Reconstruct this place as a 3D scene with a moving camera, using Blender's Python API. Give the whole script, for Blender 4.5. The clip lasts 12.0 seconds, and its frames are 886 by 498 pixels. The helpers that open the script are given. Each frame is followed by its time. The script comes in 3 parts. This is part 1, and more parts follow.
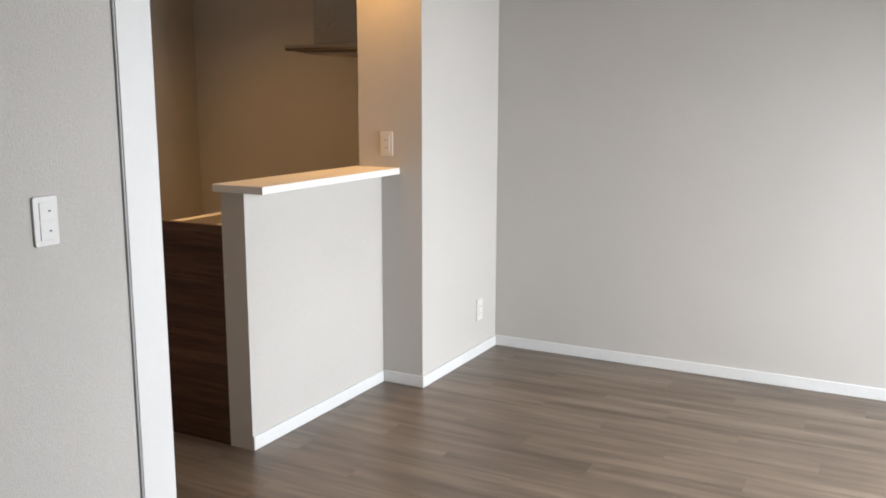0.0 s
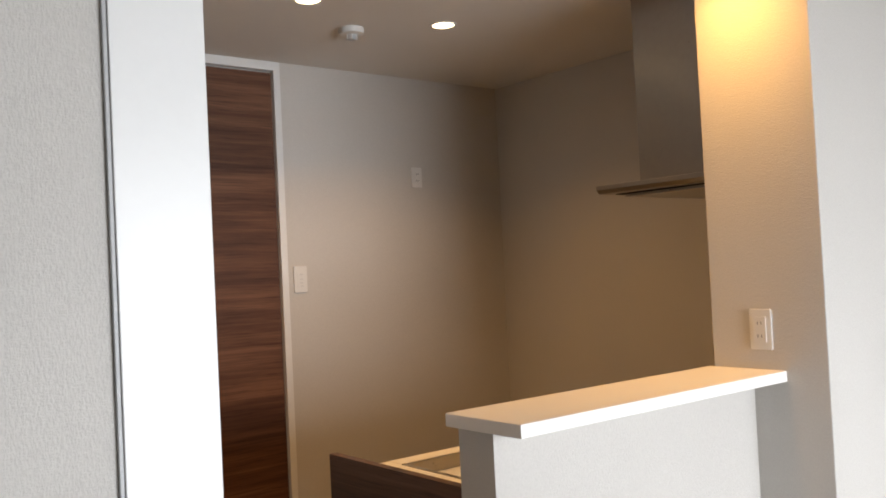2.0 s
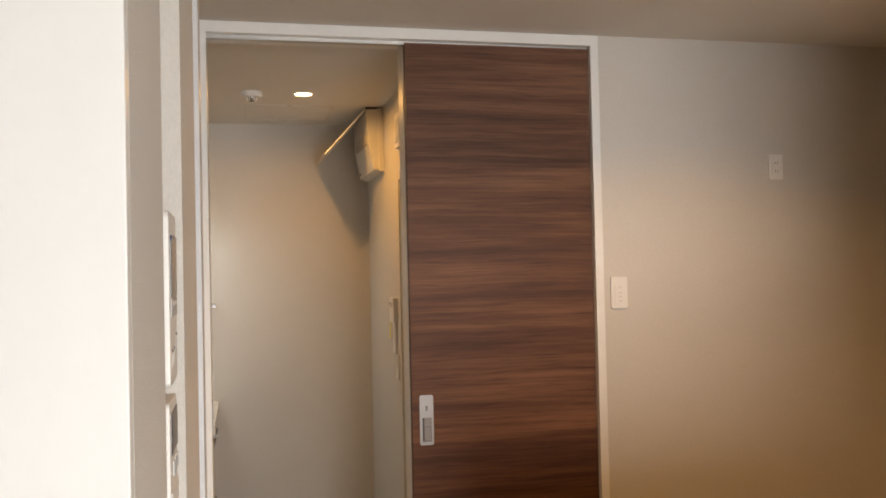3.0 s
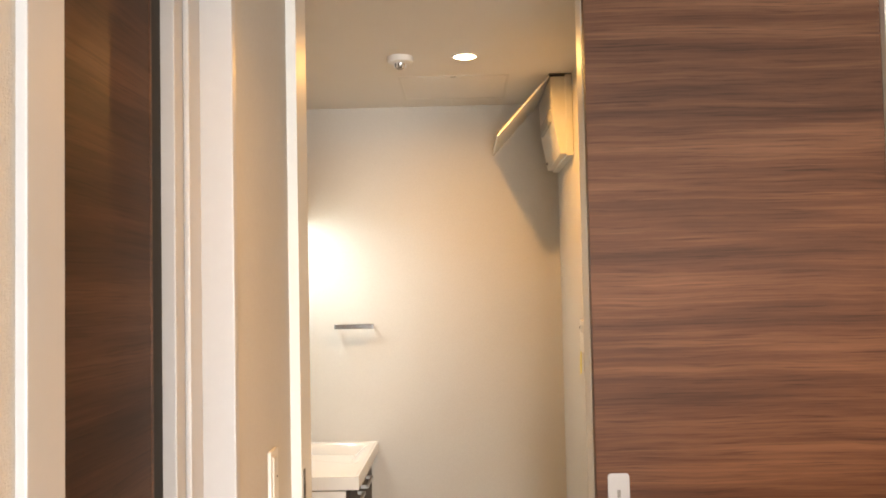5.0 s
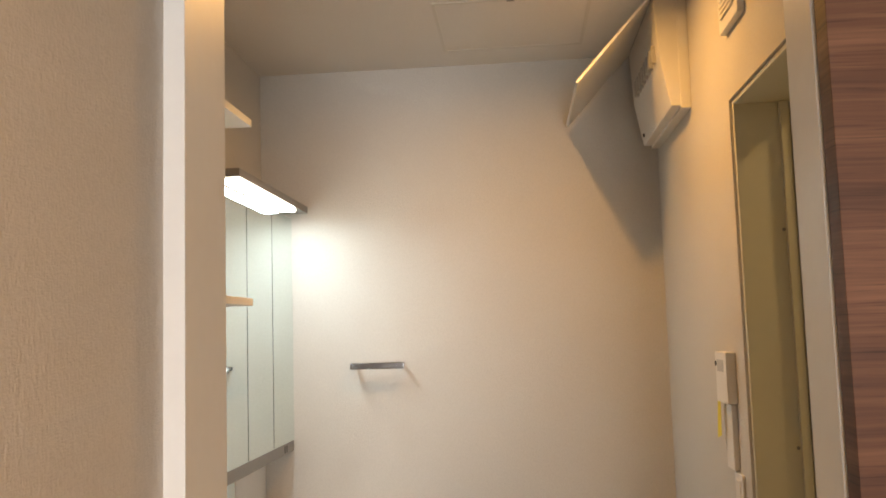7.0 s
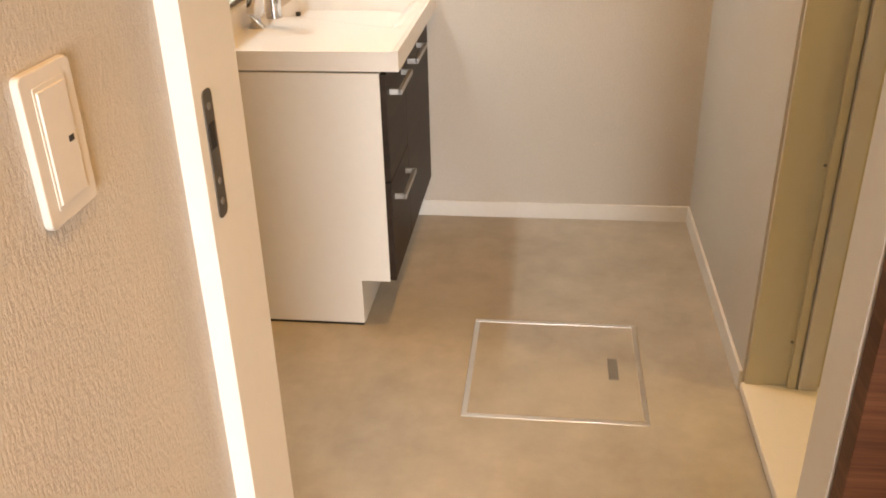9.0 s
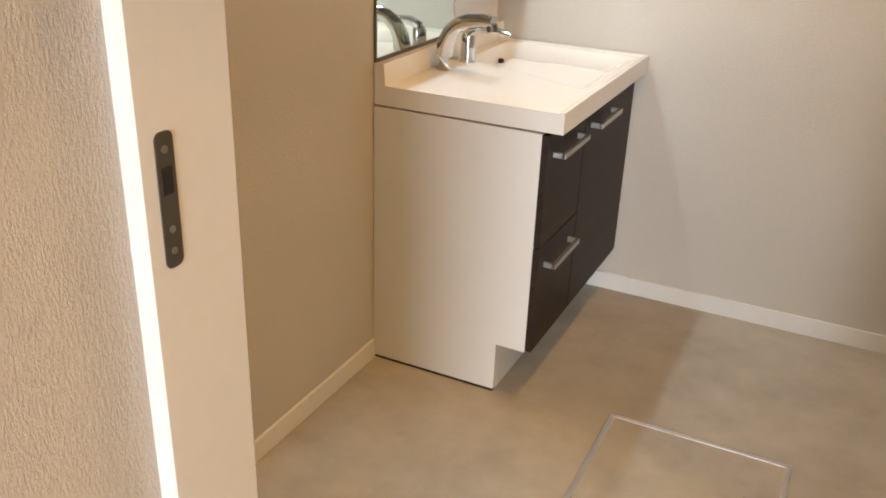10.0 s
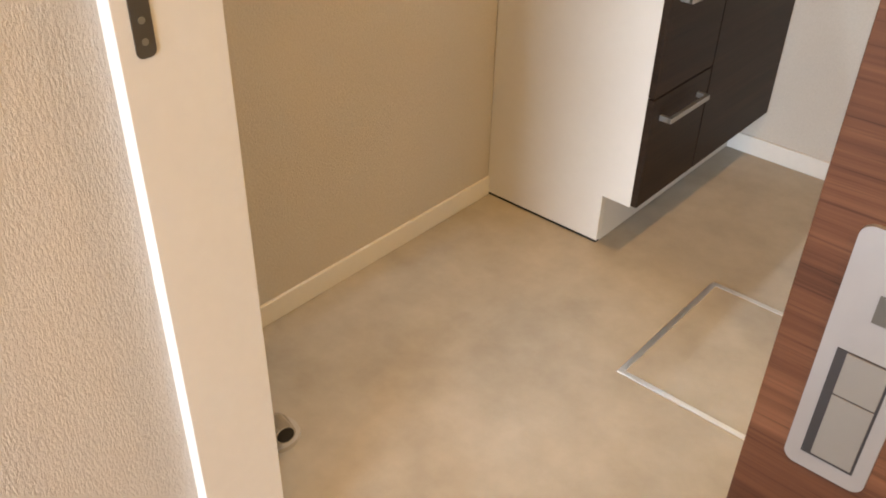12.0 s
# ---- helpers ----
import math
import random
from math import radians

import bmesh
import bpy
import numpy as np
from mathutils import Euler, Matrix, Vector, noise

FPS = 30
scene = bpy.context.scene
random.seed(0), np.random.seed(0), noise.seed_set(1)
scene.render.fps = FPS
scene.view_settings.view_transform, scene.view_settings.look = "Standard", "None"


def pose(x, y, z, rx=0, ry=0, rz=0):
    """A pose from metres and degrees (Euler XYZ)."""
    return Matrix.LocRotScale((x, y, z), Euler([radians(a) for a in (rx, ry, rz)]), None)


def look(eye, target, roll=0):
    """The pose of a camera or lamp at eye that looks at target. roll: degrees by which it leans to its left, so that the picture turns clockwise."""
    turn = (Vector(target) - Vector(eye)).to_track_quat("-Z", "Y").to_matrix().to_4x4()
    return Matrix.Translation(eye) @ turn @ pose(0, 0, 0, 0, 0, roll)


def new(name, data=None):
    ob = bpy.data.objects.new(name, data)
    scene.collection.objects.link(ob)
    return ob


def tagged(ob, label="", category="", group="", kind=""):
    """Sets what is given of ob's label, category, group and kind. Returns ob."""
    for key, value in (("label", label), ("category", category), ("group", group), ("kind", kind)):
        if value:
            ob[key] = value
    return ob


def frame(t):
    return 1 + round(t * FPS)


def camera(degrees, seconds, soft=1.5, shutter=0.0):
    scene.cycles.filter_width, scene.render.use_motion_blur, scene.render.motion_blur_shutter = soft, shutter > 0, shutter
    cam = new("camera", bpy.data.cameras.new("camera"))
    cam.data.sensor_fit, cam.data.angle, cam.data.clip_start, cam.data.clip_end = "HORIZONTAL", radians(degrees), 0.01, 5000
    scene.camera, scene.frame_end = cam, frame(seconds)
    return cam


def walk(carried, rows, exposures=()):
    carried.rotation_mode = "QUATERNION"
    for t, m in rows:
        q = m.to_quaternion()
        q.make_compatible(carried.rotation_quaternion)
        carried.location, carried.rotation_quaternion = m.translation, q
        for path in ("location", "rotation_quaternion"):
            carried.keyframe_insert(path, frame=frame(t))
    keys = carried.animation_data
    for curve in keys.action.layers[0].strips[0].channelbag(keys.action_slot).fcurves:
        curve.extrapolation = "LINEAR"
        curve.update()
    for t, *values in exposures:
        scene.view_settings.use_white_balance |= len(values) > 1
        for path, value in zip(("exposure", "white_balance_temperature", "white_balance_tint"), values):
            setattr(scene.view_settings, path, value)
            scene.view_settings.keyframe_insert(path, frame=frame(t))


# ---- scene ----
cam = camera(53.6, 12.0, soft=1.8)
PATH = [
    (0, (-1.869, -1.919, 1.452), (-0.127, -1.0, 1.105), 0.1),
    (0.5, (-1.573, -1.745, 1.442), (0.164, -0.759, 1.349), -0.8),
    (1, (-1.217, -1.562, 1.432), (0.422, -0.416, 1.407), -0.7),
    (1.5, (-0.83, -1.328, 1.42), (0.653, 0.014, 1.434), -1.5),
    (2, (-0.482, -1.084, 1.429), (0.766, 0.478, 1.479), -2.8),
    (2.5, (-0.153, -0.846, 1.427), (0.711, 0.957, 1.502), -2.3),
    (3, (0.082, -0.685, 1.526), (0.531, 1.263, 1.572), -1.3),
    (3.5, (0.265, -0.542, 1.526), (0.352, 1.455, 1.591), 0.1),
    (3.7, (0.323, -0.499, 1.531), (0.312, 1.5, 1.583), 0.8),
    (5.3, (0.369, 0.521, 1.510), (0.316, 2.516, 1.630), -1.5),
    (5.5, (0.370, 0.644, 1.470), (0.308, 2.634, 1.653), -1.7),
    (6, (0.334, 1.005, 1.415), (0.278, 2.977, 1.744), -2.3),
    (6.5, (0.354, 1.317, 1.448), (0.238, 3.283, 1.797), -1.9),
    (7, (0.333, 1.468, 1.454), (0.165, 3.452, 1.643), -1.7),
    (7.5, (0.3, 1.54, 1.413), (0.13, 3.529, 1.292), -2.2),
    (7.7, (0.301, 1.558, 1.404), (0.124, 3.535, 1.156), -2.6),
    (9.3, (0.333, 1.612, 1.334), (0.062, 3.354, 0.391), 0.1),
    (9.5, (0.369, 1.674, 1.328), (-0.048, 3.406, 0.418), 1.3),
    (10, (0.555, 1.817, 1.343), (-0.231, 3.461, 0.519), 2.1),
    (10.5, (0.692, 1.834, 1.336), (-0.234, 3.39, 0.486), 2.7),
    (11, (0.766, 1.873, 1.338), (-0.258, 3.304, 0.388), 3.4),
    (11.5, (0.784, 1.928, 1.346), (-0.312, 3.286, 0.369), 2.6),
    (12, (0.782, 1.957, 1.323), (-0.291, 3.206, 0.188), 1.5),
]
walk(cam, [(t, look(eye, target, roll)) for t, eye, target, roll in PATH],
     [(0, -0.3, 8400, 14), (0.5, -0.4, 8300, 14), (1.0, -0.5, 8300, 14), (1.5, -0.4, 8300, 14), (2.0, -0.15, 8400, 14),
      (2.5, 0.05, 9000, 14), (3.0, 0.05, 9800, 16), (3.7, 0.3, 10400, 16), (5.3, 0.95, 10000, 15), (6.0, 0.95, 9400, 15),
      (6.5, 0.8, 9400, 15), (7.0, 0.4, 9600, 15), (7.5, 0.2, 10200, 16), (7.7, 0.2, 10200, 16), (9.3, 1.15, 10200, 17),
      (10.0, 0.95, 8500, 12), (11.0, 0.95, 8400, 12), (12.0, 1.15, 8200, 12)])

# ---- light ----
world = bpy.data.worlds.new("sky")
scene.world = world
world.use_nodes = True
_bg = world.node_tree.nodes["Background"]
_sky = world.node_tree.nodes.new("ShaderNodeTexSky")
_sky.sky_type, _sky.sun_disc, _sky.sun_elevation, _sky.sun_rotation = "NISHITA", False, radians(45), radians(120)
world.node_tree.links.new(_sky.outputs[0], _bg.inputs[0])
_bg.inputs[1].default_value = 0.1
LAMP_WARM = (1.0, 0.57, 0.19)


def lamp(name, kind, m, energy, color, **attr):
    data = bpy.data.lights.new(name, kind)
    data.energy, data.color = energy, color
    if kind == "AREA":
        data.shape = attr.get("shape", "DISK")
        data.size = attr.get("size", 0.1)
        data.size_y = attr.get("size_y", attr.get("size", 0.1))
        data.spread = radians(attr.get("spread", 180))
    ob = new(name, data)
    ob.matrix_world = m
    return ob


# daylight through the living room's balcony window
lamp("window_daylight", "AREA", pose(1.35, -3.50, 1.05, 66, 0, 0), 165, (0.62, 0.775, 1.0), shape="RECTANGLE", size=2.0, size_y=1.85, spread=132)

# ---- materials ----
def material(name):
    m = bpy.data.materials.new(name)
    m.use_nodes = True
    nt = m.node_tree
    return m, nt, nt.nodes["Principled BSDF"]


def node(nt, kind, **inputs):
    n = nt.nodes.new(kind)
    for key, value in inputs.items():
        n.inputs[key.replace("_", " ")].default_value = value
    return n


def coords(nt, scale=(1, 1, 1), offset=(0, 0, 0)):
    tc = nt.nodes.new("ShaderNodeTexCoord")
    mp = nt.nodes.new("ShaderNodeMapping")
    mp.inputs["Scale"].default_value = scale
    mp.inputs["Location"].default_value = offset
    nt.links.new(tc.outputs["Object"], mp.inputs["Vector"])
    return mp.outputs["Vector"]


def ramp(nt, fac, stops):
    r = nt.nodes.new("ShaderNodeValToRGB")
    while len(r.color_ramp.elements) < len(stops):
        r.color_ramp.elements.new(0.5)
    for e, (pos, col) in zip(r.color_ramp.elements, stops):
        e.position, e.color = pos, (*col, 1)
    nt.links.new(fac, r.inputs["Fac"])
    return r.outputs["Color"]


def bump(nt, bsdf, height, strength, distance=0.001):
    b = node(nt, "ShaderNodeBump", Strength=strength, Distance=distance)
    nt.links.new(height, b.inputs["Height"])
    nt.links.new(b.outputs["Normal"], bsdf.inputs["Normal"])


def noise_tex(nt, vec, scale, detail=4.0, rough=0.55):
    n = node(nt, "ShaderNodeTexNoise", Scale=scale, Detail=detail, Roughness=rough)
    nt.links.new(vec, n.inputs["Vector"])
    return n.outputs["Fac"]


def math_node(nt, op, a, b):
    n = nt.nodes.new("ShaderNodeMath")
    n.operation = op
    for i, v in enumerate((a, b)):
        if isinstance(v, (int, float)):
            n.inputs[i].default_value = v
        else:
            nt.links.new(v, n.inputs[i])
    return n.outputs[0]


def shade(c, k):
    return tuple(min(1.0, v * k) for v in c)


def wallpaper(name, base, strength=0.5):
    """Embossed vinyl wallpaper: a fine woven relief and very faint soiling."""
    m, nt, b = material(name)
    fine = noise_tex(nt, coords(nt, (360, 360, 140)), 1.0, 3.0)
    fine2 = noise_tex(nt, coords(nt, (160, 160, 520), (3, 1, 7)), 1.0, 2.0)
    weave = math_node(nt, "ADD", math_node(nt, "MULTIPLY", fine, 1.35), math_node(nt, "MULTIPLY", fine2, 0.65))
    soft = noise_tex(nt, coords(nt), 1.7, 3.0)
    col = ramp(nt, soft, [(0.3, shade(base, 0.955)), (0.7, shade(base, 1.02))])
    tint = ramp(nt, math_node(nt, "MULTIPLY", weave, 0.5), [(0.38, shade(base, 0.84)), (0.60, shade(base, 1.09))])
    mix = nt.nodes.new("ShaderNodeMix")
    mix.data_type = "RGBA"
    mix.inputs[0].default_value = 0.30
    nt.links.new(col, mix.inputs[6])
    nt.links.new(tint, mix.inputs[7])
    nt.links.new(mix.outputs[2], b.inputs["Base Color"])
    b.inputs["Roughness"].default_value = 0.85
    bump(nt, b, weave, strength, 0.0022)
    return m


def plain(name, base, rough=0.5, metal=0.0, grain=0.03, scale=40.0, relief=0.05):
    """A near-uniform made surface with slight mottling and relief."""
    m, nt, b = material(name)
    n = noise_tex(nt, coords(nt), scale, 4.0)
    col = ramp(nt, n, [(0.3, shade(base, 1 - grain)), (0.7, shade(base, 1 + grain))])
    nt.links.new(col, b.inputs["Base Color"])
    r = math_node(nt, "MULTIPLY_ADD", n, 0.12)
    r.node.inputs[2].default_value = max(0.02, rough - 0.06)
    nt.links.new(r, b.inputs["Roughness"])
    b.inputs["Metallic"].default_value = metal
    if relief:
        bump(nt, b, n, relief, 0.0005)
    return m


def walnut(name, dark, mid, light, rough=0.42, grain=1.0):
    """Walnut-print board: broad soft bands, wavering fine lines and short dark pores along the horizontal."""
    m, nt, b = material(name)
    tc = nt.nodes.new("ShaderNodeTexCoord")
    warp = noise_tex(nt, coords(nt, (1.5, 1.5, 3.0)), 1.0, 3.0, 0.55)
    comb = nt.nodes.new("ShaderNodeCombineXYZ")
    nt.links.new(math_node(nt, "MULTIPLY", warp, 0.030), comb.inputs[2])
    add = nt.nodes.new("ShaderNodeVectorMath")
    add.operation = "ADD"
    nt.links.new(tc.outputs["Object"], add.inputs[0])
    nt.links.new(comb.outputs[0], add.inputs[1])

    def along(scale, offset, detail, roughness):
        mp = nt.nodes.new("ShaderNodeMapping")
        mp.inputs["Scale"].default_value = scale
        mp.inputs["Location"].default_value = offset
        nt.links.new(add.outputs[0], mp.inputs["Vector"])
        return noise_tex(nt, mp.outputs[0], 1.0, detail, roughness)
    band = along((0.5, 0.5, 9.0 * grain), (0, 0, 0), 3.0, 0.55)
    line = along((1.3, 1.3, 42.0 * grain), (3, 1, 7), 5.0, 0.7)
    fibre = along((3.0, 3.0, 170.0 * grain), (1, 8, 2), 4.0, 0.7)
    both = math_node(nt, "ADD", math_node(nt, "MULTIPLY", band, 0.46), math_node(nt, "MULTIPLY", line, 0.34))
    both = math_node(nt, "ADD", both, math_node(nt, "MULTIPLY", fibre, 0.20))
    col = ramp(nt, both, [(0.40, dark), (0.50, mid), (0.60, light)])
    pore = along((5.0, 5.0, 260.0), (2, 5, 1), 3.0, 0.6)
    dark_pore = ramp(nt, pore, [(0.34, (0.40, 0.36, 0.34)), (0.45, (1, 1, 1))])
    mul = nt.nodes.new("ShaderNodeMix")
    mul.data_type, mul.blend_type = "RGBA", "MULTIPLY"
    mul.inputs[0].default_value = 0.75
    nt.links.new(col, mul.inputs[6])
    nt.links.new(dark_pore, mul.inputs[7])
    nt.links.new(mul.outputs[2], b.inputs["Base Color"])
    b.inputs["Roughness"].default_value = rough
    b.inputs["Specular IOR Level"].default_value = 0.25
    bump(nt, b, fibre, 0.10, 0.0006)
    return m


def plank_floor(name):
    """Grey-brown laminate: streaks along the plank, each plank a little different."""
    m, nt, b = material(name)
    info = nt.nodes.new("ShaderNodeObjectInfo")
    vec = coords(nt, (15, 1.1, 1))
    add = nt.nodes.new("ShaderNodeVectorMath")
    add.operation = "ADD"
    comb = nt.nodes.new("ShaderNodeCombineXYZ")
    nt.links.new(math_node(nt, "MULTIPLY", info.outputs["Random"], 37.0), comb.inputs[2])
    nt.links.new(vec, add.inputs[0])
    nt.links.new(comb.outputs[0], add.inputs[1])
    streak = noise_tex(nt, add.outputs[0], 1.0, 5.0, 0.6)
    fibre = noise_tex(nt, coords(nt, (420, 9, 1)), 1.0, 2.0)
    tone = math_node(nt, "ADD", math_node(nt, "MULTIPLY", streak, 0.75), math_node(nt, "MULTIPLY", info.outputs["Random"], 0.03))
    tone = math_node(nt, "ADD", tone, math_node(nt, "MULTIPLY", fibre, 0.12))
    col = ramp(nt, tone, [(0.32, (0.092, 0.064, 0.045)), (0.46, (0.155, 0.113, 0.083)), (0.62, (0.235, 0.180, 0.138))])
    nt.links.new(col, b.inputs["Base Color"])
    b.inputs["Roughness"].default_value = 0.36
    bump(nt, b, fibre, 0.06, 0.0005)
    return m


def stone_vinyl(name):
    """Sheet vinyl with a cloudy beige stone print."""
    m, nt, b = material(name)
    big = noise_tex(nt, coords(nt), 2.6, 4.0, 0.6)
    mid = noise_tex(nt, coords(nt, (1, 1, 1), (4, 9, 0)), 9.0, 6.0, 0.65)
    fine = noise_tex(nt, coords(nt), 220.0, 2.0)
    tone = math_node(nt, "ADD", math_node(nt, "MULTIPLY", big, 0.55), math_node(nt, "MULTIPLY", mid, 0.45))
    col = ramp(nt, tone, [(0.34, (0.315, 0.292, 0.255)), (0.5, (0.385, 0.360, 0.318)), (0.66, (0.455, 0.430, 0.386))])
    nt.links.new(col, b.inputs["Base Color"])
    b.inputs["Roughness"].default_value = 0.48
    bump(nt, b, fine, 0.12, 0.0006)
    return m


def glow(name, color, strength):
    m, nt, b = material(name)
    b.inputs["Base Color"].default_value = (0.9, 0.9, 0.9, 1)
    b.inputs["Emission Color"].default_value = (*color, 1)
    b.inputs["Emission Strength"].default_value = strength
    return m


def clear_glass(name):
    m, nt, b = material(name)
    b.inputs["Transmission Weight"].default_value = 1.0
    b.inputs["Roughness"].default_value = 0.0
    b.inputs["IOR"].default_value = 1.45
    return m


PAPER = wallpaper("wallpaper_white", (0.54, 0.515, 0.482))
PAPER_CEIL = wallpaper("ceiling_paper", (0.66, 0.63, 0.59), 0.2)
WHITE_TRIM = plain("white_trim", (0.70, 0.70, 0.69), 0.42, grain=0.015)
GREY_TRIM = plain("pale_grey_trim", (0.47, 0.475, 0.49), 0.42, grain=0.015)
WHITE_BOARD = plain("white_board", (0.73, 0.725, 0.71), 0.34, grain=0.01)
COUNTER_WHITE = plain("counter_white", (0.80, 0.78, 0.75), 0.48, grain=0.008, scale=8, relief=0)
CERAMIC = plain("basin_white", (0.77, 0.76, 0.745), 0.12, grain=0.008, relief=0)
PLASTIC = plain("switch_plastic", (0.68, 0.665, 0.64), 0.42, grain=0.01)
PLASTIC_GREY = plain("grey_plastic", (0.42, 0.42, 0.42), 0.45)
INK = plain("dark_ink", (0.03, 0.03, 0.035), 0.5)
CHROME = plain("chrome", (0.64, 0.64, 0.65), 0.10, 1.0, relief=0)
STEEL = plain("brushed_steel", (0.38, 0.36, 0.34), 0.30, 1.0)
ALU = plain("aluminium", (0.46, 0.455, 0.45), 0.42, 1.0)
ALU_BRIGHT = plain("bright_aluminium", (0.78, 0.77, 0.75), 0.30, 1.0)
SILVER = plain("satin_silver", (0.36, 0.36, 0.37), 0.5, 0.5)
GRIP_GREY = plain("satin_grip", (0.25, 0.245, 0.24), 0.6, 0.4)
DARK_METAL = plain("dark_plate", (0.16, 0.15, 0.14), 0.40, 0.8)
BLACK = plain("black_gap", (0.012, 0.012, 0.012), 0.7)
WOOD_DOOR = walnut("walnut_door", (0.056, 0.0215, 0.012), (0.108, 0.045, 0.025), (0.190, 0.088, 0.051), 0.55)
# storage door's walnut, colour darkened for the shadow it stands in
WOOD_SHADED = walnut("walnut_door_shaded", (0.022, 0.0095, 0.006), (0.045, 0.020, 0.012), (0.085, 0.041, 0.026), 0.5)
WOOD_PANEL = walnut("walnut_panel", (0.050, 0.023, 0.015), (0.085, 0.041, 0.026), (0.130, 0.067, 0.044))
WOOD_VANITY = walnut("wenge_drawer", (0.0140, 0.0072, 0.0044), (0.0215, 0.0115, 0.0070), (0.032, 0.018, 0.011), 0.5, 1.4)
FLOOR_WOOD = plank_floor("laminate_plank")
VINYL = stone_vinyl("stone_vinyl")
LAMP_FACE = glow("lamp_face", (1.0, 0.80, 0.55), 14.0)
MIRROR_LIGHT = glow("mirror_light_face", (0.86, 0.96, 1.0), 12.0)
SCREEN = plain("screen_glass", (0.010, 0.014, 0.030), 0.08, relief=0)
SCREEN_BLUE = plain("screen_blue", (0.015, 0.05, 0.16), 0.1, relief=0)
RIM = plain("hatch_rim", (0.57, 0.54, 0.49), 0.5)
YELLOW = plain("yellow_tape", (0.75, 0.62, 0.05), 0.5)
BATH_PANEL = plain("bath_panel", (0.62, 0.60, 0.49), 0.35, grain=0.01)
GLASS = clear_glass("pane_glass")
RAIL_GREY = plain("grey_rail", (0.26, 0.26, 0.26), 0.35, 0.6)
DARK_CHROME = plain("dark_chrome", (0.32, 0.32, 0.33), 0.22, 1.0, relief=0)
FROST = clear_glass("frosted_pane")
FROST.node_tree.nodes["Principled BSDF"].inputs["Roughness"].default_value = 0.55
FROST.node_tree.nodes["Principled BSDF"].inputs["Base Color"].default_value = (0.78, 0.84, 0.70, 1)


def mirror_material():
    m, nt, b = material("mirror")
    b.inputs["Base Color"].default_value = (0.74, 0.86, 0.85, 1)
    b.inputs["Metallic"].default_value = 1.0
    b.inputs["Roughness"].default_value = 0.02
    return m


MIRROR = mirror_material()

# ---- building helpers ----
ORIGIN = {}


def box(x0, x1, y0, y1, z0, z1, bevel=0.0, seg=2, bm=None):
    """A block, added to bm or alone, with rounded edges where bevel is given."""
    b = bmesh.new()
    bmesh.ops.create_cube(b, size=1.0, matrix=Matrix.Translation(((x0 + x1) / 2, (y0 + y1) / 2, (z0 + z1) / 2)) @ Matrix.Diagonal((x1 - x0, y1 - y0, z1 - z0, 1)))
    if bevel:
        bmesh.ops.bevel(b, geom=b.edges[:], offset=bevel, segments=seg, affect="EDGES", profile=0.5)
    return merge(bm, b)


def merge(bm, b):
    if bm is None:
        return b
    data = bpy.data.meshes.new("joined")
    b.to_mesh(data)
    b.free()
    bm.from_mesh(data)
    bpy.data.meshes.remove(data)
    return bm


def tube(p0, p1, r0, r1=None, seg=24, bm=None):
    """A round bar from p0 to p1."""
    r1 = r0 if r1 is None else r1
    b = bmesh.new()
    p0, p1 = Vector(p0), Vector(p1)
    d = p1 - p0
    m = Matrix.Translation((p0 + p1) / 2) @ d.to_track_quat("Z", "Y").to_matrix().to_4x4()
    bmesh.ops.create_cone(b, cap_ends=True, segments=seg, radius1=r0, radius2=r1, depth=d.length, matrix=m)
    return merge(bm, b)


def pipe(points, radius, seg=14, bm=None):
    """A bent round pipe through the points."""
    b = bmesh.new()
    pts = [Vector(p) for p in points]
    rad = radius if isinstance(radius, (list, tuple)) else [radius] * len(pts)
    rings = []
    for i, p in enumerate(pts):
        d = (pts[min(i + 1, len(pts) - 1)] - pts[max(i - 1, 0)]).normalized()
        q = d.to_track_quat("Z", "Y")
        rings.append([b.verts.new(p + q @ Vector((math.cos(a) * rad[i], math.sin(a) * rad[i], 0))) for a in (k * 2 * math.pi / seg for k in range(seg))])
    for r, s in zip(rings, rings[1:]):
        for k in range(seg):
            b.faces.new((r[k], r[(k + 1) % seg], s[(k + 1) % seg], s[k]))
    b.faces.new(rings[0][::-1]), b.faces.new(rings[-1])
    return merge(bm, b)


def lathe(profile, cx, cy, seg=40, bm=None):
    """Turned shape about the upright line through (cx, cy); profile: (radius, z)."""
    b = bmesh.new()
    rings = [[b.verts.new((cx + r * math.cos(a), cy + r * math.sin(a), z)) for a in (k * 2 * math.pi / seg for k in range(seg))] for r, z in profile]
    for r, s in zip(rings, rings[1:]):
        for k in range(seg):
            b.faces.new((r[k], r[(k + 1) % seg], s[(k + 1) % seg], s[k]))
    b.faces.new(rings[0][::-1]), b.faces.new(rings[-1])
    bmesh.ops.recalc_face_normals(b, faces=b.faces[:])
    return merge(bm, b)


def prism(outline, axis, a0, a1, bevel=0.0, bm=None):
    """An outline of two coordinates, drawn out along the third axis (0, 1 or 2) from a0 to a1."""
    b = bmesh.new()

    def place(u, v, w):
        p = [u, v]
        p.insert(axis, w)
        return p
    lo = [b.verts.new(place(u, v, a0)) for u, v in outline]
    hi = [b.verts.new(place(u, v, a1)) for u, v in outline]
    n = len(outline)
    b.faces.new(lo), b.faces.new(hi[::-1])
    for k in range(n):
        b.faces.new((lo[k], hi[k], hi[(k + 1) % n], lo[(k + 1) % n]))
    bmesh.ops.recalc_face_normals(b, faces=b.faces[:])
    if bevel:
        bmesh.ops.bevel(b, geom=b.edges[:], offset=bevel, segments=2, affect="EDGES", profile=0.5)
    return merge(bm, b)


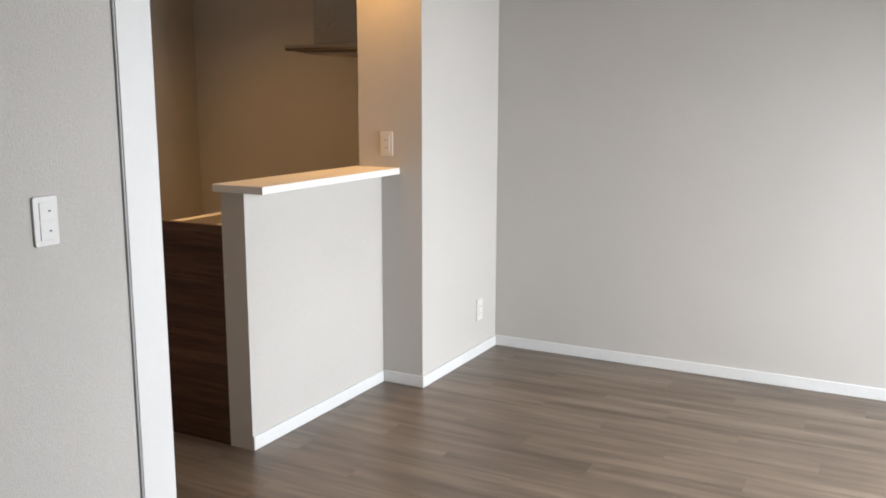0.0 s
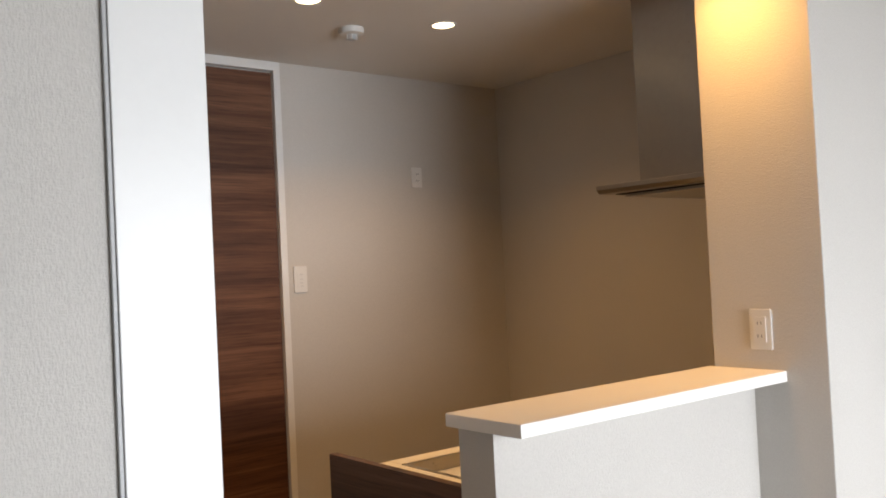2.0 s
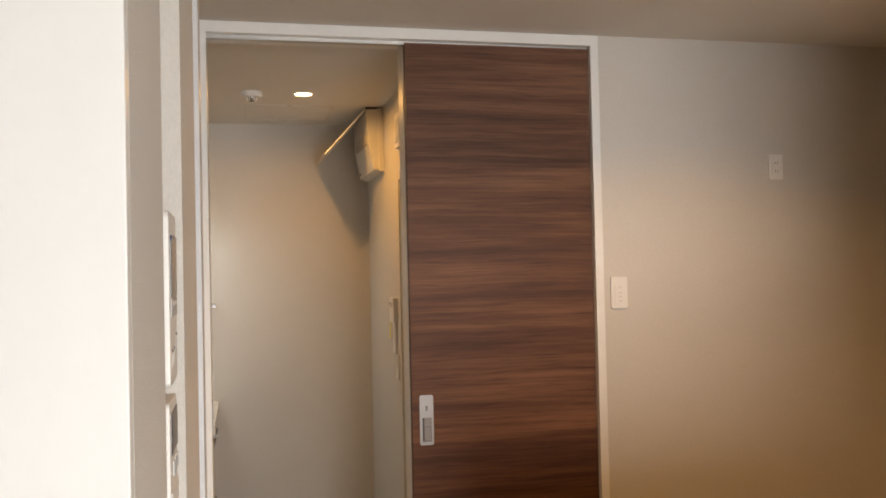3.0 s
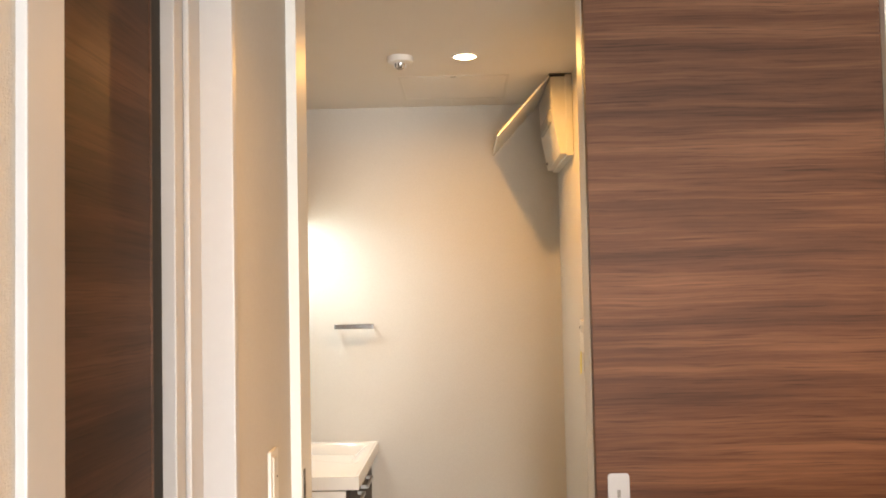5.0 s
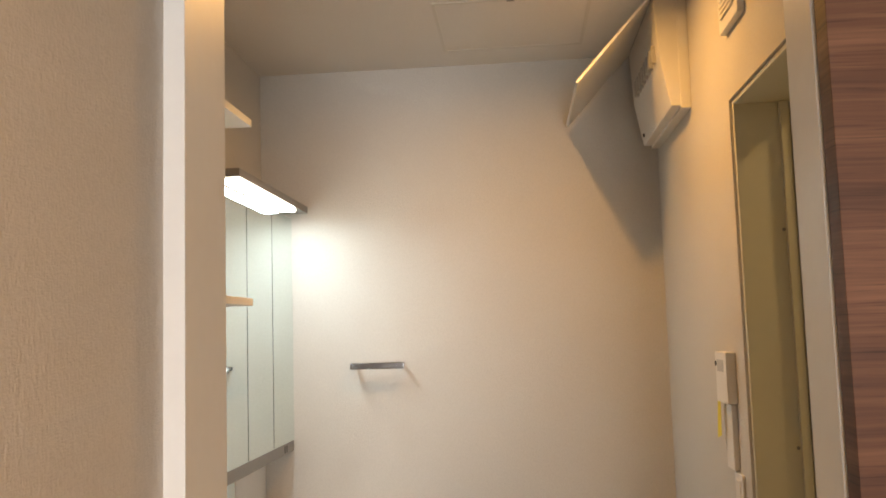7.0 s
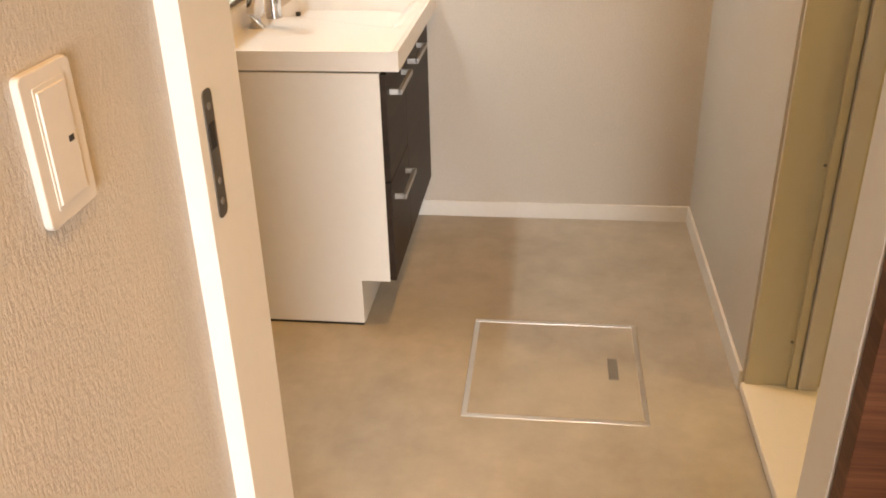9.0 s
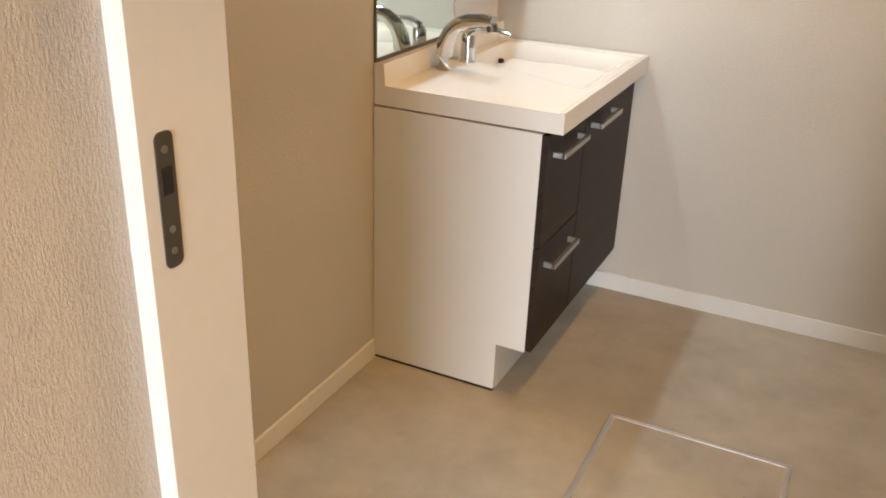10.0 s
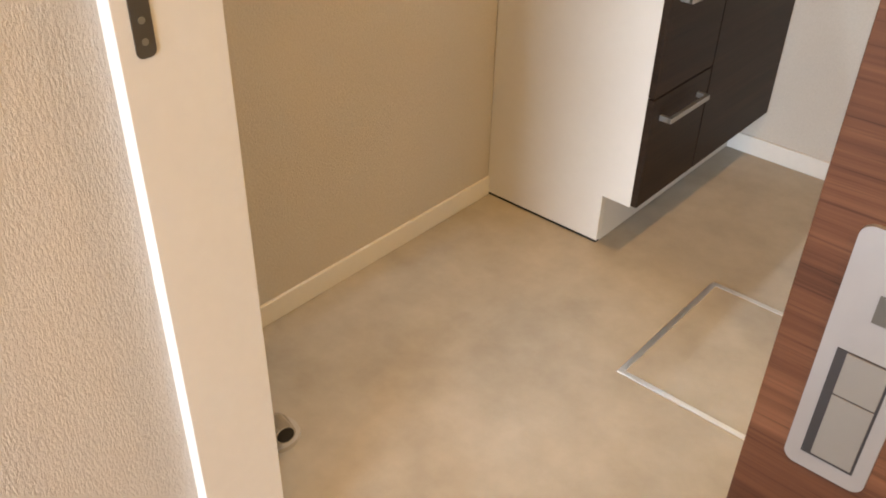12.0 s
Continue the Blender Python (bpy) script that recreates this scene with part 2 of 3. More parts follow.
def rounded(w, h, r, n=6):
    """A rectangle with round corners, centred, as an outline."""
    pts = []
    for cx, cy, a0 in ((w / 2 - r, h / 2 - r, 0), (-w / 2 + r, h / 2 - r, 90), (-w / 2 + r, -h / 2 + r, 180), (w / 2 - r, -h / 2 + r, 270)):
        for k in range(n + 1):
            a = radians(a0 + 90 * k / n)
            pts.append((cx + r * math.cos(a), cy + r * math.sin(a)))
    return pts


def mesh(name, bm, mat, smooth=False):
    data = bpy.data.meshes.new(name)
    bmesh.ops.recalc_face_normals(bm, faces=bm.faces[:])
    bm.to_mesh(data)
    bm.free()
    data.materials.append(mat)
    if smooth:
        data.polygons.foreach_set("use_smooth", [True] * len(data.polygons))
        data.set_sharp_from_angle(angle=radians(35))
    return data


def thing(name, label, category, at=(0, 0, 0), rz=0.0, group="", kind=""):
    """An Empty at the thing's base; parts given in room coordinates are shifted by at."""
    ob = new(name)
    ob.empty_display_size = 0.05
    ob.matrix_world = pose(*at, 0, 0, rz)
    ORIGIN[ob.name] = Vector(at)
    return tagged(ob, label, category, group, kind)


def part(name, bm, mat, parent, label="", local=False, smooth=True):
    if not local:
        bmesh.ops.translate(bm, verts=bm.verts[:], vec=-ORIGIN[parent.name])
    ob = new(name, mesh(name, bm, mat, smooth))
    if smooth:
        ob.modifiers.new("even_shading", "WEIGHTED_NORMAL").keep_sharp = True
    ob.parent = parent
    ORIGIN[ob.name] = ORIGIN[parent.name]
    if label:
        tagged(ob, label)
    return ob


def structure(name, bm, mat, label, category="wall", smooth=False):
    ob = new(name, mesh(name, bm, mat, smooth))
    if smooth:
        ob.modifiers.new("even_shading", "WEIGHTED_NORMAL").keep_sharp = True
    ORIGIN[ob.name] = Vector((0, 0, 0))
    return tagged(ob, label, category, kind="structure")

# ---- plan ----
CEIL = 2.392
XR = 2.70            # kitchen and living room, far side wall
XW, YW = -3.2, -3.6  # living room, west and window walls
YB, YJ = 2.384, 2.53  # kitchen back wall, its washroom face
WL, WR, WF = -0.567, 0.828, 4.495  # washroom: left, right and far walls
BX = 2.35            # bathroom's far side

# ---- structure ----
# living room
b = box(XW, -0.1255, 0.010, 0.13, 0, CEIL)
structure("wall_living_north", b, PAPER, "white textured wallpaper wall with a light switch")
structure("trim_wall_end", box(-0.125, 0.0, 0.0, 0.024, 0, CEIL, 0.0015), WHITE_BOARD, "smooth white full-height board closing the wall end", "trim")
structure("trim_wall_end_bead", box(-0.131, -0.1255, 0.003, 0.0095, 0, CEIL, 0.001), PLASTIC_GREY, "thin grey edging strip beside the white board", "trim")
structure("wall_living_west", box(XW - 0.12, XW, YW - 0.12, 0.13, 0, CEIL), PAPER, "white wallpaper side wall of the living room")
# window wall
b = box(XW - 0.12, 0.30, YW - 0.12, YW, 0, CEIL)
box(2.40, XR + 0.12, YW - 0.12, YW, 0, CEIL, bm=b)
box(0.30, 2.40, YW - 0.12, YW, 2.05, CEIL, bm=b)
structure("wall_living_south", b, PAPER, "white wallpaper wall around the balcony window")
window = structure("window_1", box(0.30, 2.40, YW - 0.09, YW - 0.03, 0.0, 0.04), ALU, "wide aluminium balcony window with two sliding panes", "window")
b = box(0.30, 2.40, YW - 0.09, YW - 0.03, 2.01, 2.05)
for x in (0.30, 1.33, 2.36):
    box(x, x + 0.04, YW - 0.09, YW - 0.03, 0.04, 2.01, bm=b)
part("window_frame", b, ALU, window)
for x in (0.34, 1.37):
    pane = part("pane", box(x, x + 0.99, YW - 0.064, YW - 0.058, 0.04, 2.01), GLASS, window)
    pane.visible_shadow = False
# shared side wall of living room and kitchen, with the dropped beam
structure("wall_east", box(XR, XR + 0.12, YW, YB, 0, CEIL), PAPER, "pale wallpaper side wall running from living room to kitchen")
structure("beam_east", box(2.388, XR, YW, 0.142, 2.124, CEIL, 0.002), PAPER, "wallpapered dropped beam along the ceiling edge", "beam")
structure("wall_wing", box(1.822, XR, 0.142, 0.505, 0, CEIL, 0.003), PAPER, "white wallpapered wing wall between kitchen and living room")
structure("wall_half", box(0.797, 1.822, 0.373, 0.492, 0, 1.068), PAPER, "white wallpapered half-height wall in front of the kitchen")

# wall with the recess and the storage door
NY0, NY1, NZ0, NZ1, ND = 0.311, 0.637, 0.85, 2.12, 0.028
b = box(-0.12, 0.0, 0.0245, NY0, 0, CEIL)
box(-0.12, 0.0, NY1, 1.095, 0, CEIL, bm=b)
box(-0.12, 0.0, NY0, NY1, 0, NZ0, bm=b)
box(-0.12, 0.0, NY0, NY1, NZ1, CEIL, bm=b)
box(-0.12, -ND, NY0, NY1, NZ0, NZ1, bm=b)
structure("wall_recess", b, PAPER, "beige textured wallpaper wall with a shallow recess for control panels")
b = box(-0.165, -0.046, 1.898, YB, 0, CEIL)
box(-0.165, -0.046, 1.095, 1.898, 2.30, CEIL, bm=b)
structure("wall_switch", b, PAPER, "beige textured wallpaper wall between storage door and washroom")
structure("wall_closet_back", box(-0.75, -0.70, 0.13, YB, 0, CEIL), PAPER, "plain closing wall behind the storage door")

# kitchen back wall, sliding-door opening and washroom front wall
b = box(1.40, XR + 0.12, YB, YJ, 0, CEIL)
box(WL - 0.12, -0.058, YB + 0.002, 2.508, 0, CEIL, bm=b)
structure("wall_kitchen_back", b, PAPER, "cream wallpaper back wall of the kitchen")
structure("wall_pocket", box(0.684, 1.40, 2.448, YJ, 0, 2.36), PAPER, "cream wallpaper wall behind the open sliding door")

# washroom
structure("wall_wash_left", box(WL - 0.12, WL, YJ, WF + 0.12, 0, CEIL), PAPER, "cream wallpaper side wall behind the washbasin")
structure("wall_wash_far", box(WL, BX + 0.1, WF, WF + 0.12, 0, CEIL), PAPER, "cream wallpaper far wall of the washroom")
DY0, DY1, DZ = 2.72, 3.485, 1.962
b = box(WR, WR + 0.17, DY1, WF, 0, CEIL)
box(WR, WR + 0.17, YJ, DY0, 0, CEIL, bm=b)
box(WR, WR + 0.17, DY0, DY1, DZ, CEIL, bm=b)
structure("wall_wash_right", b, PAPER, "cream wallpaper wall with the bathroom doorway")

# ceilings and floors
b = box(XW - 0.12, XR + 0.12, YW - 0.12, YB, CEIL, CEIL + 0.1)
structure("ceiling_living_kitchen", b, PAPER_CEIL, "plain white papered ceiling with downlights", "ceiling")
structure("ceiling_washroom", box(WL - 0.12, BX + 0.1, YB, WF + 0.12, CEIL, CEIL + 0.1), PAPER_CEIL, "plain white papered washroom ceiling", "ceiling")
floor = structure("floor_living", box(XW - 0.12, XR + 0.12, YW - 0.12, YB + 0.05, -0.12, -0.010), BLACK, "grey-brown wood laminate plank floor", "floor")
structure("floor_washroom", box(WL - 0.12, WR + 0.02, YB + 0.05, WF + 0.12, -0.1, 0.0), VINYL, "beige cloudy stone-print sheet vinyl floor", "floor")
structure("floor_bathroom", box(WR + 0.02, BX + 0.1, YB + 0.05, WF + 0.12, -0.1, -0.02), BATH_PANEL, "pale bathroom floor pan", "floor")
structure("wall_bath_side", box(BX, BX + 0.1, YJ, WF, -0.02, CEIL), BATH_PANEL, "glossy pale bathroom wall panel")

# skirting boards
def skirting(name, x0, x1, y0, y1, h=0.06):
    return structure(name, box(x0, x1, y0, y1, 0, h, 0.0025), WHITE_TRIM, "low white skirting board at the wall foot", "baseboard")


skirting("baseboard_east", XR - 0.009, XR, YW, 0.133)
skirting("baseboard_wing_front", 1.822, XR - 0.009, 0.133, 0.142)
skirting("baseboard_wing_side", 1.813, 1.822, 0.133, 0.364)
skirting("baseboard_half_wall", 0.797, 1.813, 0.364, 0.373)
skirting("baseboard_north", XW, -0.138, 0.001, 0.010)
skirting("baseboard_wash_left", WL, WL + 0.009, YJ, 3.717)
skirting("baseboard_wash_far", WL, WR, WF - 0.009, WF)
skirting("baseboard_wash_right", WR - 0.009, WR, DY1 + 0.0, WF - 0.009)
skirting("baseboard_switch", -0.046, -0.037, 1.899, YB - 0.007)
skirting("baseboard_back", 1.405, XR, YB - 0.009, YB)

# washroom sliding door: frame, fixed edge and leaf
frame_s = thing("sliding_door_frame", "white full-height frame round a pocket sliding door", "door frame", (-0.05, YB, 0), kind="structure")
part("jamb", box(-0.056, -0.022, YB - 0.006, 2.511, 0, 2.352, 0.0015), WHITE_TRIM, frame_s)
part("jamb", box(1.372, 1.404, YB - 0.006, YB + 0.06, 0, 2.352, 0.0015), WHITE_TRIM, frame_s)
part("head", box(-0.056, 1.404, YB - 0.006, YJ + 0.004, 2.352, CEIL - 0.001, 0.0015), WHITE_TRIM, frame_s)
part("track", box(-0.022, 1.372, YB + 0.030, YB + 0.056, 2.340, 2.352), ALU, frame_s)
part("middle_post", box(0.666, 0.684, 2.442, YJ + 0.004, 0, 2.352, 0.0015), WHITE_TRIM, frame_s)
part("threshold", box(-0.022, 1.372, YB, YJ, -0.008, 0.003), PLASTIC_GREY, frame_s)
strike = part("strike_plate", prism([(2.409 + u, 1.029 + v) for u, v in rounded(0.024, 0.139, 0.008)], 0, -0.0222, -0.0205), DARK_METAL, frame_s, "dark metal latch plate with slot")
part("slot", box(-0.0207, -0.0200, 2.402, 2.416, 1.036, 1.064), BLACK, strike)
for z in (0.977, 1.000, 1.081):
    part("screw", tube((-0.0207, 2.409, z), (-0.0198, 2.409, z), 0.004, seg=12), ALU, strike)

leaf = thing("sliding_door", "walnut-grain sliding door, slid half open", "door", (0.668, 2.402, 0.012))
part("panel", box(0.668, 1.372, 2.402, 2.437, 0.012, 2.345, 0.0015), WOOD_DOOR, leaf)
hx, hz0, hz1 = 0.719, 0.899, 1.077
plate = part("pull_plate", prism([(hx + u, (hz0 + hz1) / 2 + v) for u, v in rounded(0.050, hz1 - hz0, 0.008)], 1, 2.3985, 2.4025), SILVER, leaf, "satin metal flush pull plate")
# flat dark sheet paints the shadow inside the finger recess
part("recess", box(hx - 0.0155, hx + 0.0165, 2.3975, 2.3992, 0.912, 0.996), INK, plate)
part("finger_grip", box(hx - 0.0095, hx + 0.0150, 2.3968, 2.3984, 0.914, 0.9635, 0.0005), GRIP_GREY, plate)
part("latch_button", box(hx - 0.0095, hx + 0.0150, 2.3966, 2.3984, 0.9648, 0.9955, 0.0005), GRIP_GREY, plate)
part("lock_slot", box(hx - 0.004, hx + 0.004, 2.3975, 2.3987, 1.021, 1.039), DARK_METAL, plate)

# storage door in the recess wall
frame_c = thing("storage_door_frame", "pale grey moulded frame round a storage door", "door frame", (-0.03, 1.09, 0), kind="structure")
part("casing", box(-0.165, 0.010, 1.025, 1.095, 0, 2.30, 0.003), GREY_TRIM, frame_c)
part("jamb", box(-0.165, -0.042, 1.872, 1.898, 0, 2.30, 0.004), GREY_TRIM, frame_c)
part("stop_strip", box(-0.165, -0.112, 1.766, 1.872, 0, 2.24, 0.004), GREY_TRIM, frame_c)
part("stop_bead", box(-0.112, -0.100, 1.806, 1.872, 0, 2.24, 0.004), GREY_TRIM, frame_c)
part("head", box(-0.165, -0.042, 1.095, 1.872, 2.24, 2.30, 0.003), GREY_TRIM, frame_c)
storage = thing("storage_door", "walnut-grain storage door, closed, with shade in its colour", "door", (-0.14, 1.10, 0.01))
part("panel", box(-0.162, -0.128, 1.102, 1.690, 0.01, 2.235, 0.0015), WOOD_SHADED, storage)
part("edge_band", box(-0.162, -0.127, 1.6905, 1.700, 0.01, 2.235, 0.0015), WOOD_PANEL, storage, "lighter walnut edge band")
part("edge_seal", box(-0.160, -0.136, 1.7005, 1.7655, 0.01, 2.235), BLACK, storage, "dark rubber edge seal")

# ---- kitchen ----
structure("counter_top", box(0.782, 1.822, 0.266, 0.522, 1.068, 1.100, 0.004), COUNTER_WHITE, "white ledge board on top of the half wall", "counter", True)

cab = thing("kitchen_counter", "walnut-ended kitchen counter with white worktop and steel sink", "kitchen counter", (0.80, 0.49, 0))
part("end_panel", box(0.797, 0.822, 0.493, 1.075, 0, 0.930, 0.001), WOOD_PANEL, cab, "walnut-grain end panel")
part("body", box(0.823, XR, 0.50, 1.03, 0.08, 0.84), WHITE_BOARD, cab)
part("plinth", box(0.823, XR, 0.50, 0.98, 0, 0.08), DARK_METAL, cab)
b = box(0.823, 0.99, 0.494, 1.065, 0.84, 0.878, 0.003)
box(1.62, XR, 0.494, 1.065, 0.84, 0.878, 0.003, bm=b)
box(0.99, 1.62, 0.494, 0.58, 0.84, 0.878, bm=b)
box(0.99, 1.62, 0.985, 1.065, 0.84, 0.878, 0.003, bm=b)
part("worktop", b, COUNTER_WHITE, cab, "white worktop")
b = box(0.985, 1.625, 0.575, 0.99, 0.68, 0.69)
for q in ((0.985, 0.995, 0.575, 0.99), (1.615, 1.625, 0.575, 0.99), (0.985, 1.625, 0.575, 0.585), (0.985, 1.625, 0.98, 0.99)):
    box(*q, 0.69, 0.8805, bm=b)
part("sink", b, STEEL, cab, "stainless steel sink bowl")

hood = thing("range_hood", "brushed steel range hood with a slim flat canopy", "range hood", (2.3, 0.75, 1.68))
part("canopy", prism([(1.925, 1.690), (1.940, 1.677), (XR, 1.677), (XR, 1.716), (1.925, 1.706)], 1, 0.507, 1.030, 0.0015), STEEL, hood)
part("duct_cover", box(2.05, XR, 0.507, 0.93, 1.716, CEIL - 0.002, 0.003), STEEL, hood)
part("filter_panel", box(2.02, 2.64, 0.555, 0.975, 1.664, 1.676, 0.002), STEEL, hood, "flat steel underside filter panel")
part("filter_gap", box(1.995, 2.665, 0.530, 1.000, 1.674, 1.6768), BLACK, hood, "dark gap round the filter panel")


def downlight(x, y, r, energy, group, size=0.085, spread=128):
    d = thing("downlight", "round recessed ceiling downlight, glowing warm white", "ceiling light", (x, y, CEIL), group=group)
    part("trim_ring", lathe([(r * 0.86, CEIL - 0.0008), (r * 0.88, CEIL - 0.004), (r * 1.08, CEIL - 0.003), (r * 1.12, CEIL + 0.001)], x, y), WHITE_TRIM, d)
    part("lamp_face", lathe([(0.0005, CEIL - 0.0012), (r * 0.87, CEIL - 0.0012), (r * 0.87, CEIL + 0.001), (0.0005, CEIL + 0.001)], x, y), LAMP_FACE, d, "glowing lamp face")
    lamp("downlight_beam", "AREA", pose(x, y, CEIL - 0.008), energy, LAMP_WARM, size=size, spread=spread)
    return d


downlight(1.070, 1.540, 0.048, 2.2, "kitchen downlights")
# unseen; added at the row's spacing to warm the recess wall
downlight(0.457, 1.540, 0.048, 3.1, "kitchen downlights")
downlight(1.683, 1.555, 0.048, 5.2, "kitchen downlights")
downlight(1.62, 0.36, 0.048, 6.2, "kitchen downlights")
downlight(0.389, 3.593, 0.048, 6.3, "washroom downlights", 0.030, 172)


def detector(x, y, label, cage):
    d = thing("smoke_detector", label, "smoke detector", (x, y, CEIL))
    part("base", lathe([(0.0005, CEIL + 0.001), (0.048, CEIL + 0.001), (0.050, CEIL - 0.010), (0.047, CEIL - 0.022), (0.030, CEIL - 0.026), (0.0005, CEIL - 0.026)], x, y), PLASTIC, d)
    part("sensor_cage", lathe([(0.0005, CEIL - 0.025), (0.021, CEIL - 0.025), (0.019, CEIL - 0.038), (0.012, CEIL - 0.046), (0.0005, CEIL - 0.046)], x, y), cage, d, "small sensor cage")
    for k in range(6):
        a = k * math.pi / 3
        part("rib", box(x + 0.021 * math.cos(a) - 0.002, x + 0.021 * math.cos(a) + 0.002, y + 0.021 * math.sin(a) - 0.002, y + 0.021 * math.sin(a) + 0.002, CEIL - 0.044, CEIL - 0.024), PLASTIC, d)


detector(1.395, 1.771, "white round smoke detector on the kitchen ceiling", PLASTIC_GREY)
detector(0.145, 3.58, "white round heat detector on the washroom ceiling", DARK_CHROME)


# plates are drawn facing -y about their middle and then turned
def wall_plate(name, at, rz, w, h, label, kind, category="light switch"):
    p = thing(name, label, category, at, rz)
    part("cover_plate", prism(rounded(w, h, 0.006), 1, -0.0075, 0.0, 0.002), PLASTIC, p, local=True)
    if kind == "switch":
        part("inner_frame", prism(rounded(w * 0.62, h * 0.80, 0.002), 1, -0.0083, -0.007), PLASTIC, p, local=True)
        part("rocker", box(-w * 0.27, w * 0.27, -0.0100, -0.0075, -h * 0.37, h * 0.37, 0.0008), PLASTIC, p, local=True)
        part("marking", box(w * 0.10, w * 0.20, -0.0104, -0.0095, -h * 0.02, h * 0.02), INK, p, local=True)
    elif kind == "double":
        for z in (-0.20, 0.20):
            r = part("rocker", box(-w * 0.27, w * 0.27, -0.0095, -0.0070, h * (z - 0.18), h * (z + 0.18), 0.001), PLASTIC, p, local=True)
            part("marking", box(w * 0.08, w * 0.18, -0.0099, -0.0090, h * z - 0.002, h * z + 0.002), INK, r, local=True)
    elif kind == "stack":
        part("inner_frame", prism(rounded(w * 0.60, h * 0.72, 0.002), 1, -0.0083, -0.007), PLASTIC, p, local=True)
        for z in (-0.26, -0.13, 0.0, 0.18):
            r = part("rocker", box(-w * 0.26, w * 0.26, -0.0098, -0.0080, h * (z - 0.06), h * (z + 0.06), 0.0006), PLASTIC, p, local=True)
            part("marking", box(-w * 0.06, w * 0.14, -0.0101, -0.0095, h * z - 0.0012, h * z + 0.0012), PLASTIC_GREY, r, local=True)
    else:
        part("socket_face", prism(rounded(w * 0.56, h * 0.62, 0.003), 1, -0.0112, -0.008), PLASTIC, p, local=True)
        for z in (-0.16, 0.16):
            for x in (-0.085, 0.085):
                part("slot", box(w * x - 0.001, w * x + 0.001, -0.0116, -0.0105, h * z - 0.0045, h * z + 0.0045), INK, p, local=True)
    return p


wall_plate("light_switch", (-0.387, 0.010, 1.133), 0, 0.072, 0.128, "white plastic light switch on the living room wall", "double")
wall_plate("wall_outlet", (1.822, 0.339, 1.215), -90, 0.070, 0.118, "white double socket on the wing wall above the ledge", "socket", "wall socket")
wall_plate("wall_outlet", (2.47, 0.142, 0.262), 0, 0.070, 0.120, "white double socket low on the wing wall", "socket", "wall socket")
wall_plate("light_switch", (1.463, YB, 1.423), 0, 0.066, 0.118, "white plastic switch plate with stacked switches beside sliding door", "stack")
wall_plate("wall_outlet", (2.140, YB, 1.898), 0, 0.062, 0.100, "white socket high on the kitchen wall", "socket", "wall socket")
wall_plate("light_switch", (-0.046, 2.168, 1.130), 90, 0.071, 0.116, "white plastic rocker switch beside the washroom door", "switch")

# control panels in the recess
phone = thing("intercom", "white wall intercom with a dark screen and buttons", "intercom", (-ND, 0.458, 1.498), 90)
part("housing", prism(rounded(0.106, 0.212, 0.010), 1, -0.027, 0.0, 0.004), PLASTIC, phone, local=True)
part("screen", box(-0.042, 0.045, -0.0285, -0.0260, 0.000, 0.076, 0.001), SCREEN, phone, "dark glossy screen", local=True)
part("screen_band", box(-0.042, 0.045, -0.0287, -0.0270, 0.070, 0.0765), SCREEN_BLUE, phone, "dim blue band on the screen", local=True)
part("side_groove", box(-0.0534, -0.0522, -0.0135, -0.0115, -0.100, 0.100), PLASTIC_GREY, phone, local=True)
part("lower_bezel", box(-0.042, 0.045, -0.0283, -0.0260, -0.022, -0.001), PLASTIC_GREY, phone, local=True)
part("call_light", box(-0.022, 0.034, -0.0290, -0.0280, -0.009, -0.004), PLASTIC, phone, local=True)
for x, z in ((-0.030, -0.075), (-0.004, -0.073), (0.032, -0.058)):
    part("button", box(x - 0.007, x + 0.007, -0.0278, -0.0260, z - 0.008, z + 0.008, 0.001), PLASTIC, phone, local=True)
    part("marking", box(x - 0.004, x + 0.004, -0.0282, -0.0270, z + 0.010, z + 0.013), INK, phone, local=True)
part("side_slot", box(-0.0536, -0.0525, -0.018, -0.008, -0.010, 0.012), INK, phone, local=True)
boiler = thing("heater_control", "white water heater control panel with a dark display", "control panel", (-ND, 0.445, 1.296), 90)
part("housing", prism(rounded(0.106, 0.158, 0.008), 1, -0.026, 0.0, 0.003), PLASTIC, boiler, local=True)
part("display", box(-0.040, 0.046, -0.0275, -0.0250, 0.016, 0.066, 0.001), SCREEN, boiler, "dark display", local=True)
for x in (-0.012, 0.012, 0.036):
    part("button", box(x - 0.008, x + 0.008, -0.0278, -0.0250, -0.012, 0.006, 0.001), PLASTIC_GREY, boiler, local=True)
part("cover_flap", box(-0.048, 0.048, -0.0275, -0.0250, -0.072, -0.026, 0.001), PLASTIC, boiler, local=True)

# ---- washroom ----
VX, VY0, VTOP = -0.054, 3.730, 0.800
van = thing("vanity_unit", "white washbasin cabinet with dark wenge drawers", "vanity", (-0.3, 4.1, 0))
part("side_panel", prism([(WL + 0.002, 0.008), (-0.187, 0.008), (-0.187, 0.148), (-0.105, 0.148), (-0.105, 0.745), (WL + 0.002, 0.745)], 1, 3.717, 3.735, 0.0008), WHITE_BOARD, van)
part("body", box(WL + 0.002, -0.107, 3.736, WF - 0.002, 0.150, 0.744), WHITE_BOARD, van)
part("kick_board", box(-0.200, -0.187, 3.735, WF - 0.002, 0.003, 0.150), WHITE_BOARD, van)
part("foot_strip", box(WL + 0.004, -0.190, 3.719, 3.734, 0.0, 0.008), BLACK, van)


